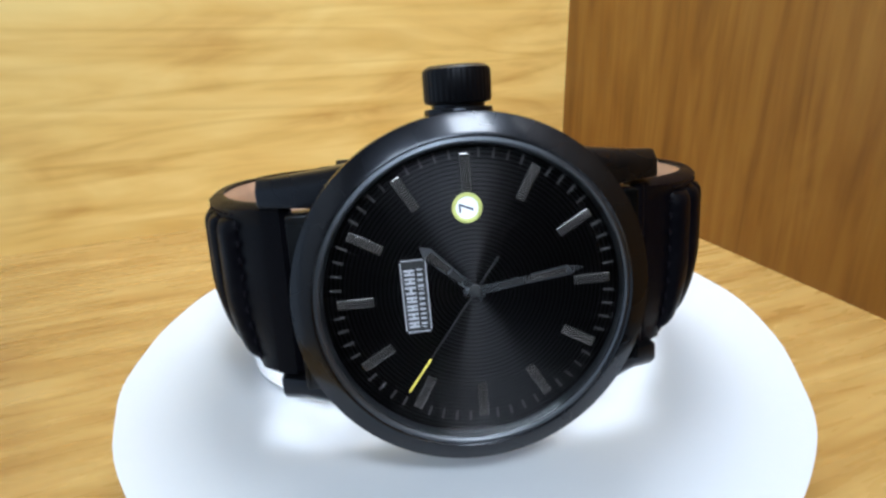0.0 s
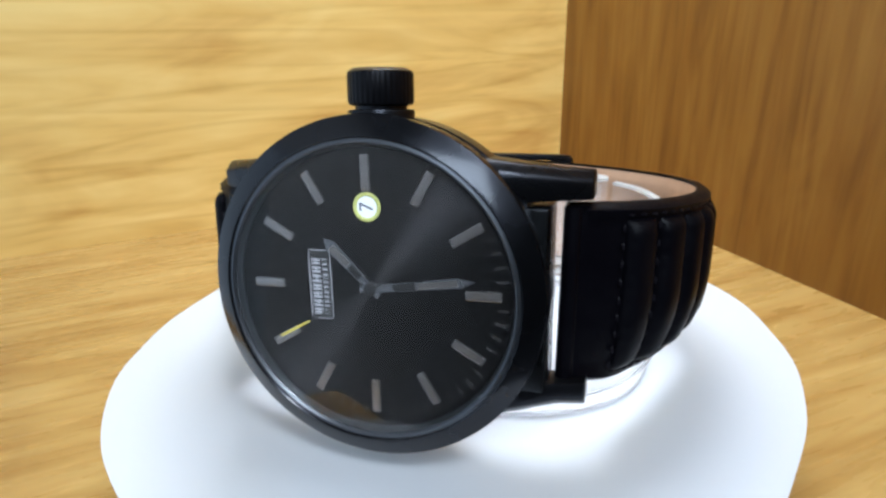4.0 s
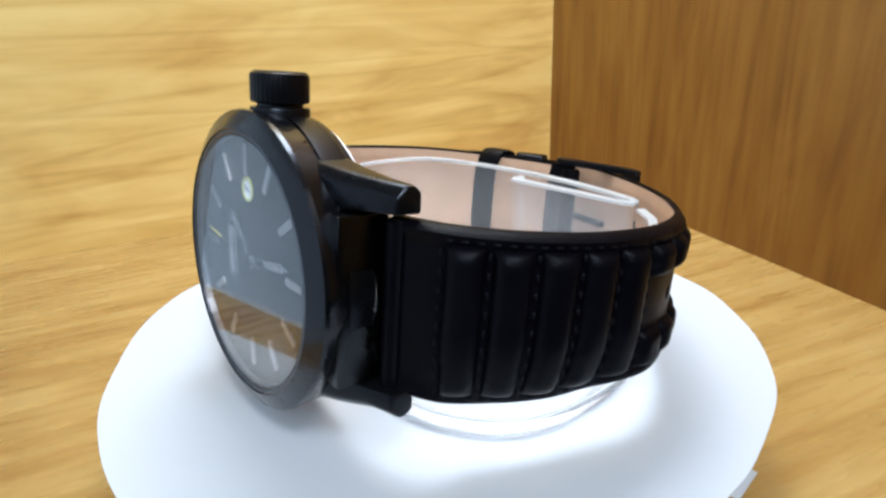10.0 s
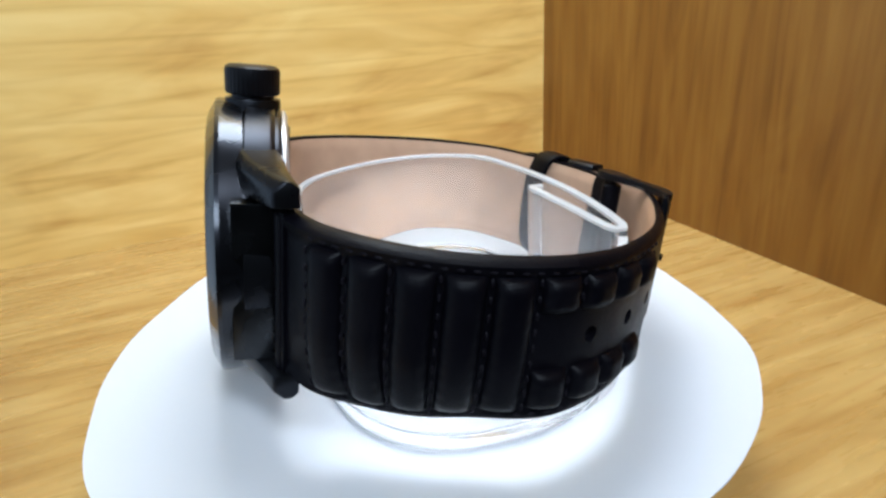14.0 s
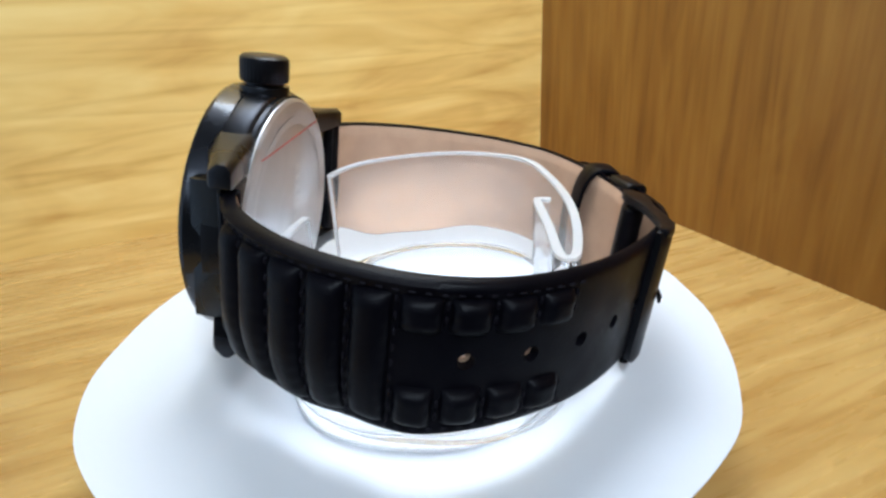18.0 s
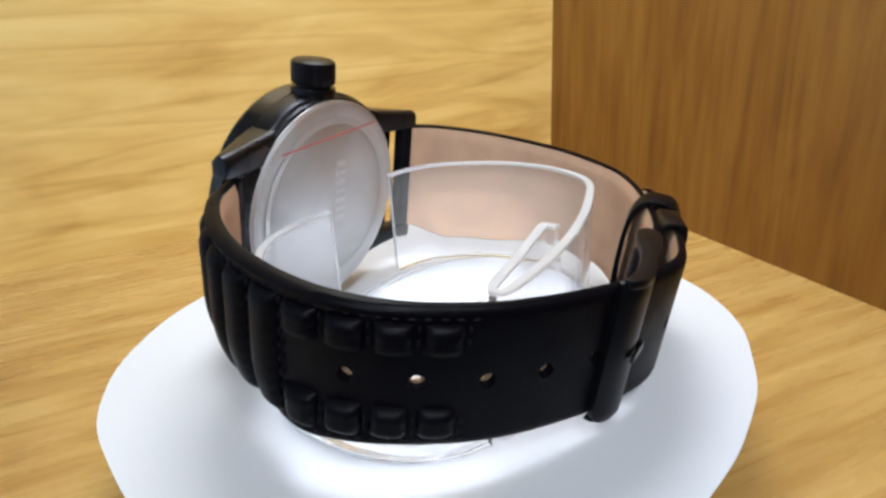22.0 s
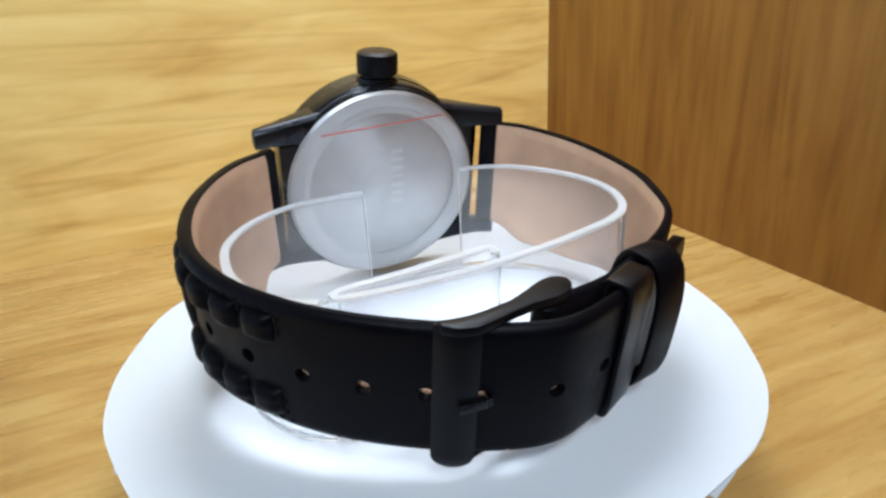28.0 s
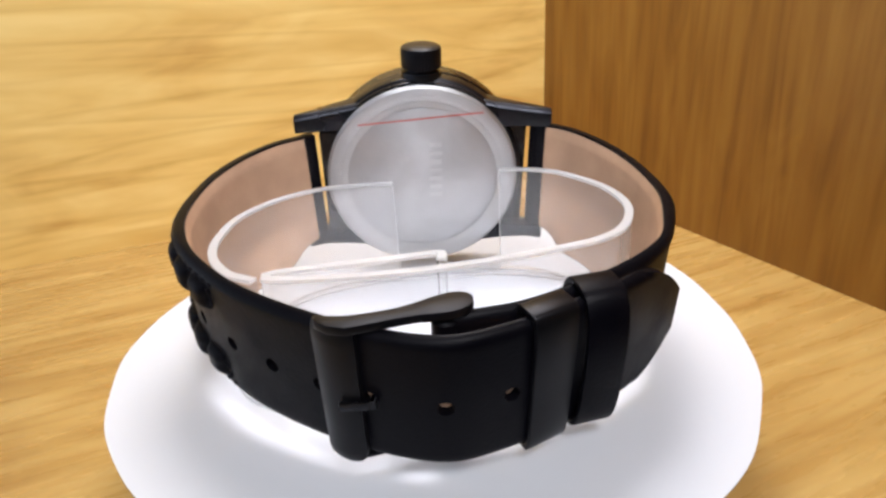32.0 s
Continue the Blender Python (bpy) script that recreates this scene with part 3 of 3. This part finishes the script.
def lean(s, z):
    """The padded stretch cups: its lower edge draws in under the ribs."""
    low = max(0.0, -z - 1.0) / 10.6
    return -2.5 * low ** 2 * ease(s, 0, 17) * (1 - ease(s, 31, 45))


def edges(s):
    """Lower and upper edge: the strap narrows away from the lugs."""
    k = 1 - ease(s, 0, 42)
    return -11.2 - 2.0 * k - 2.6 * ease(s, 0, 16) * (1 - ease(s, 24, 56)), 11.2 + 0.6 * k


def body_out(s, z):
    lo, hi = edges(s)
    d = min(z - lo, hi - z)
    thick = 0.9 * (1 - ease(s, 50, 62))
    rim = -0.75 * (1 - ease(d, 0, 1.0)) + 0.35 * thick * math.exp(-((d - 1.0) / 0.7) ** 2)
    return lean(s, z) + rim - 0.30 * thick * ease(d, 1.5, 2.2)


def body_in(s, z):
    return lean(s, z) - 1.5 - 0.5 * (1 - ease(s, 46, 60))


def lining_out(s, z):
    return body_in(s, z) - 0.03


def lining_in(s, z):
    lo, hi = edges(s)
    return body_in(s, z) - 0.08 - 0.47 * ease(min(z - lo, hi - z), 0.5, 2.4)


def tail_ends(path):
    L = path.length

    def ends(s):
        k = max(0.0, (s - (L - 13)) / 13)
        lo, hi = edges(s)
        cut = 7.5 * k ** 2.2 if k < 0.999 else 8.0
        return lo + cut, hi - cut
    return ends


def pad_mesh(path, s0, s1, z0, z1, puff):
    """One stuffed rib: a pillow on the band between two seams."""
    def outer(s, z):
        u = min(max((s - s0) / (s1 - s0), 0), 1)
        v = min(max((z - z0) / (z1 - z0), 0), 1)
        round_s = (1 - abs(2 * u - 1) ** (2.6 if z1 - z0 > 9 else 3.4)) ** 0.62
        zz = min(v, 1 - v) * (z1 - z0)
        round_z = (1 - (1 - min(zz / (2.3 if z1 - z0 > 9 else 1.7), 1)) ** 2) ** 0.5
        pucker = 1 - 0.45 * abs(2 * u - 1) ** 5 * (0.5 + 0.5 * math.cos(2 * math.pi * z / 2.15))
        return lean(s, z) - 0.35 + puff * round_s * round_z * pucker
    return sheet_band(path, s0, s1, outer, lambda s, z: lean(s, z) - 0.7, z0, z1, ds=(s1 - s0) / 14, nz=44 if z1 - z0 > 9 else 14)


def stitch_mesh():
    bm = bmesh.new()
    bmesh.ops.create_icosphere(bm, subdivisions=1, radius=1.0)
    bm.transform(Matrix.Diagonal((0.26, 0.30, 0.66, 1)))
    return bm


stitch = shared("stitch", stitch_mesh(), THREAD)


def on_path(path, s, z, off, roll=0.0):
    p, d, n = path.at(s)
    q = p + n * (lean(s, z) + off)
    r = Matrix(((d.x, n.x, 0), (d.y, n.y, 0), (0, 0, 1))).to_4x4()
    return Matrix.Translation((q.x * MM, q.y * MM, z * MM)) @ r @ pose(0, 0, 0, 0, roll, 0)


def make_strap(name, path, label, holes, first, pitch, ribs, pairs, end, start, ends=edges, fold=0.0):
    body = part(name, sheet_band(path, max(start, 0), end, body_out, body_in, -11.2, 11.2, holes=holes, zlow=ends), LEATHER, watch, label, smooth=50, m=SR)
    part("lining", sheet_band(path, max(start, 0) + 2.2, end - fold, lining_out, lining_in, -10.9, 10.9, holes=[(hs, hz, hr * 0.55) for hs, hz, hr in holes], zlow=lambda s: (ends(s)[0] * 0.99, ends(s)[1] * 0.955)), LINING, body, "tan suede-like lining", smooth=50)
    loop = sheet_band(path, max(start, 0), 3.0, lambda s, z: 0.2, lambda s, z: -2.5 - 0.2 * ease(s, 1.0, 2.0), -12.9, 11.6, nz=10)
    part("bar_loop", loop, LEATHER, body, smooth=50)
    p, d, n = path.at(0.0)
    q, r = (p - n * 0.6 + d * 1.4, 1.25) if start > 0 else (p - n * 1.3 + d * (1.35 + start), 1.3)
    part("bar_sleeve", lathe([(0, -12.9), (r - 0.4, -12.9), (r, -12.5), (r, 11.2), (r - 0.4, 11.6), (0, 11.6)], pose(q.x, q.y, 0), steps=28), LEATHER, body, "strap end sewn round its bar", smooth=40)
    if fold:
        part("fold", sheet_band(path, end - fold, end, lining_out, lambda s, z: lining_in(s, z) - 0.25 * ease(s, end - fold, end - fold + 1.0), -10.8, 10.8, nz=12), LEATHER, body, "black leather turned back from the buckle bar", smooth=50)
    for k in range(ribs + pairs):
        a, b = first + pitch * k + 0.38, first + pitch * (k + 1) - 0.38
        low, high = edges((a + b) / 2)
        low, high = low + 2.1, high - 2.1
        for z0, z1 in ((low, high),) if k < ribs else ((4.1, high), (low, -4.1)):
            part("pad", pad_mesh(path, a, b, z0, z1, 1.75), LEATHER, body, smooth=60)
    for k in range(ribs + pairs + 1):
        s = first + pitch * k
        low = edges(s)[0] + 2.8
        zs = [low + (8.4 - low) / 8 * i for i in range(9)] if k <= ribs else [-8.2, -6.2, 6.2, 8.2]
        for z in zs:
            placed("stitch", stitch, body, m=on_path(path, s, z, 0.12, random.uniform(-8, 8)))
    s = first
    while s < first + pitch * (ribs + pairs):
        for z in (edges(s)[0] + 1.6, edges(s)[1] - 1.6):
            placed("stitch", stitch, body, m=on_path(path, s + 1.0, z, 0.05, 90))
        s += 2.0
    return body


hole_at = [(42.8, 48.3), (37.3, 55.9), (31.4, 62.9), (24.6, 68), (17.5, 73), (11.4, 76.9), (1.2, 79.8), (-7.6, 77)]
holes = [(RIGHT.near(x, y), 0.0, 1.2) for x, y in hole_at]
S1 = RIGHT.near(31.4, 12.3)
make_strap("long_strap", RIGHT, "black leather strap half with stuffed ribs and buckle holes", holes, S1, 6.25, 5, 4, RIGHT.length - 0.05, 0.9, tail_ends(RIGHT))
make_strap("short_strap", LEFT, "black leather strap half with stuffed ribs", (), S1, 6.25, 5, 0, LEFT.length - 0.05, -0.9, fold=5.5)


# ---- buckle and keepers ----
def ring_about(path, s, wide, inner, outer, high, mat, name, label, parent, turn=0.0, bevel=0.3, power=6.0):
    """A flat loop round the strap, centred at s: inside and outside offsets from the path, half height."""
    t = 0.9
    bm = bmesh.new()
    loops = []
    count = 40
    cy, hy = (outer + inner) / 2, (outer - inner) / 2
    for x in (-wide / 2, wide / 2):
        for grow in (0, t):
            loops.append([bm.verts.new((x, cy + y, z)) for y, z in rounded(hy + grow, high + grow, 0, 0, power, count)])
    i0, o0, i1, o1 = loops
    for k in range(count):
        j = (k + 1) % count
        bm.faces.new((o0[k], o0[j], o1[j], o1[k])), bm.faces.new((i1[k], i1[j], i0[j], i0[k]))
        bm.faces.new((i0[k], i0[j], o0[j], o0[k])), bm.faces.new((o1[k], o1[j], i1[j], i1[k]))
    bmesh.ops.recalc_face_normals(bm, faces=bm.faces[:])
    bmesh.ops.bevel(bm, geom=[e for e in bm.edges if e.calc_face_angle(0) > 1.2], offset=bevel, segments=2, affect="EDGES", profile=0.6)
    return part(name, bm, mat, parent, label, smooth=40, m=SR @ on_path(path, s, 0, 0, 0) @ pose(0, 0, 0, 0, 0, turn))


SK = RIGHT.near(-13.2, 75.3)
ring_about(RIGHT, SK, 6.8, -3.3, 0.15, 11.3, BLACK_SATIN, "keeper", "flat black keeper loop round both strap layers", watch)
ring_about(RIGHT, SK + 8.0, 6.0, -6.2, 2.3, 11.5, LEATHER, "free_keeper", "loose black leather keeper loop", watch, turn=17, bevel=0.4, power=3.0)

SB = RIGHT.near(14.5, 75.2)
def buckle_ends(s):
    """Rounded lower corners, flatter upper ones."""
    d = abs(s - SB)
    return -11.9 + 2.2 * (1 - math.sqrt(max(0.0, 1 - (max(0.0, d - 0.7) / 2.35) ** 2))), 12.7 - 0.06 * d * d


buckle = part("buckle", sheet_band(RIGHT, SB - 3.0, SB + 3.0, lambda s, z: 1.85 - 0.085 * (s - SB) ** 2 - 0.5 * ease(abs(z), 10.8, 12.4), lambda s, z: 0.04, -12.4, 12.7, ds=0.4, nz=24, zlow=buckle_ends), BLACK_SATIN, watch, "broad black steel buckle bar", smooth=60, m=SR)
for sz in (-1, 1):
    drop = 0.0 if sz > 0 else 0.9
    outline = []
    for side in (1, -1):
        spine = [(17.0, 74.9, 0.8), (15.4, 75.7, 1.35), (13.0, 76.1, 1.6), (9.8, 75.6, 1.45), (6.5, 74.9, 1.4), (4.0, 74.2, 1.75), (2.0, 73.7, 2.3), (0.2, 73.3, 2.6), (-1.4, 73.0, 2.4), (-2.6, 72.8, 1.6), (-3.1, 72.7, 0.6)]
        outline += [(x, y - drop + side * w * 0.82) for x, y, w in (spine if side > 0 else spine[::-1])]
    z0, z1 = (11.4, 12.8) if sz > 0 else (-11.9, -11.3)
    part("side_arm", prism(outline, z0, z1, 0.3), BLACK_SATIN, buckle, smooth=40)
part("spring_bar", lathe([(0, -12), (0.8, -12), (0.8, 12), (0, 12)], pose(0.6, 73.3, 0), steps=24), BLACK_SATIN, buckle, smooth=40)
part("end_loop", lathe([(0, -10.6), (1.5, -10.6), (1.9, -10.2), (1.9, 10.2), (1.5, 10.6), (0, 10.6)], pose(0.6, 73.3, 0), steps=32), LEATHER, buckle, "strap end folded round the bar", smooth=40)
part("tongue", loft([[(1.6, 74.9, -0.7), (1.6, 75.6, -0.7), (1.6, 75.6, 0.7), (1.6, 74.9, 0.7)], [(9.9, 74, -0.7), (9.9, 75, -0.7), (9.9, 75, 0.7), (9.9, 74, 0.7)], [(10.2, 78.0, -0.75), (11.2, 78.0, -0.75), (11.2, 78.0, 0.75), (10.2, 78.0, 0.75)], [(15.0, 77.3, -0.7), (15.0, 77.9, -0.7), (15.0, 77.9, 0.7), (15.0, 77.3, 0.7)]], 0.2), BLACK, buckle, "glossy black tongue", smooth=40)

# ---- acrylic stand ----
stand = mover("watch_stand", "clear acrylic watch cuff on a rounded clear base", "stand")


base = part("base", prism(rounded(37.4, 25.4, -1.0, 1.6), 11.35, 13.9, 0.4), ACRYLIC, stand, "clear acrylic foot", smooth=40)
base.visible_shadow = False
rim_low = Path(rounded(37.5, 25.5, -1.0, 1.6) + rounded(37.5, 25.5, -1.0, 1.6)[:1], 1)
# edge glints of the clear base, laid on as thin frosted white strips
part("lower_rim", sheet_band(rim_low, 0, rim_low.length - 0.01, lambda s, z: 0.15, lambda s, z: -0.25, 11.3, 11.75, ds=1.5, nz=2), FROST, stand, "pale strip for the glint along the lower rim")
part("upper_rim", sheet_band(rim_low, 0, rim_low.length - 0.01, lambda s, z: -0.5, lambda s, z: -0.8, 13.75, 14.0, ds=1.5, nz=2), FROST, stand, "pale strip for the glint along the upper rim")
cuffs = (([(-16.8, -23.2), (-22.5, -21.8), (-28.6, -17.6), (-34.0, -8), (-35.8, 1), (-34.8, 9), (-31.0, 16.6), (-26, 20.6), (-18.5, 23.2), (-8, 25.8), (3, 27.4), (14, 27.7), (23.3, 27.0), (25.0, 25.8), (23.3, 24.5), (12, 23.2), (1, 21.6), (-1.2, 21.6), (-0.9, 23.8)], 38.2),
         ([(7.3, -20.0), (15, -20.6), (23, -19.4), (31, -13.6), (36.3, -4), (37.3, 7), (35.8, 15), (32.0, 21.6), (28.6, 24.2), (27.0, 25.2)], 37.5))
for pts, top in cuffs:
    line = Path(pts, 1)
    wall = part("cuff", sheet_band(line, 0, line.length, lambda s, z: 0.7, lambda s, z: -0.7, 13.95, top - 0.55, ds=1.2, nz=2), ACRYLIC, stand, "bent clear acrylic strip", smooth=50)
    wall.visible_shadow = False
    part("top_edge", sheet_band(line, 0, line.length, lambda s, z: 0.72, lambda s, z: -0.72, top - 0.54, top, ds=1.2, nz=1), FROST, stand, "frosted white cut edge", smooth=50)
    p, d, n = line.at(0)
    part("end_edge", box(-0.1, -0.35, 14.0, 0.1, 0.35, top - 0.5, Matrix.Translation((p.x - d.x * 0.2, p.y - d.y * 0.2, 0)) @ Matrix(((d.x, n.x, 0), (d.y, n.y, 0), (0, 0, 1))).to_4x4()), FROST, stand, "frosted white cut edge")


def motions():
    for ob in movers:
        walk(ob, [(t, pose(0, 0, 0, 0, 0, a)) for t, a in TURN])
    ticks = [(0.0, 0)]                                                       # one step a second
    for k in range(32):
        ticks += [(k + 0.2, k), (k + 0.3, k + 1)]
    walk(second_hand, [(t, clock(307.2 + 6 * k) @ pose(0, 0, 0, 90)) for t, k in ticks + [(32.0, 32)]])


motions()
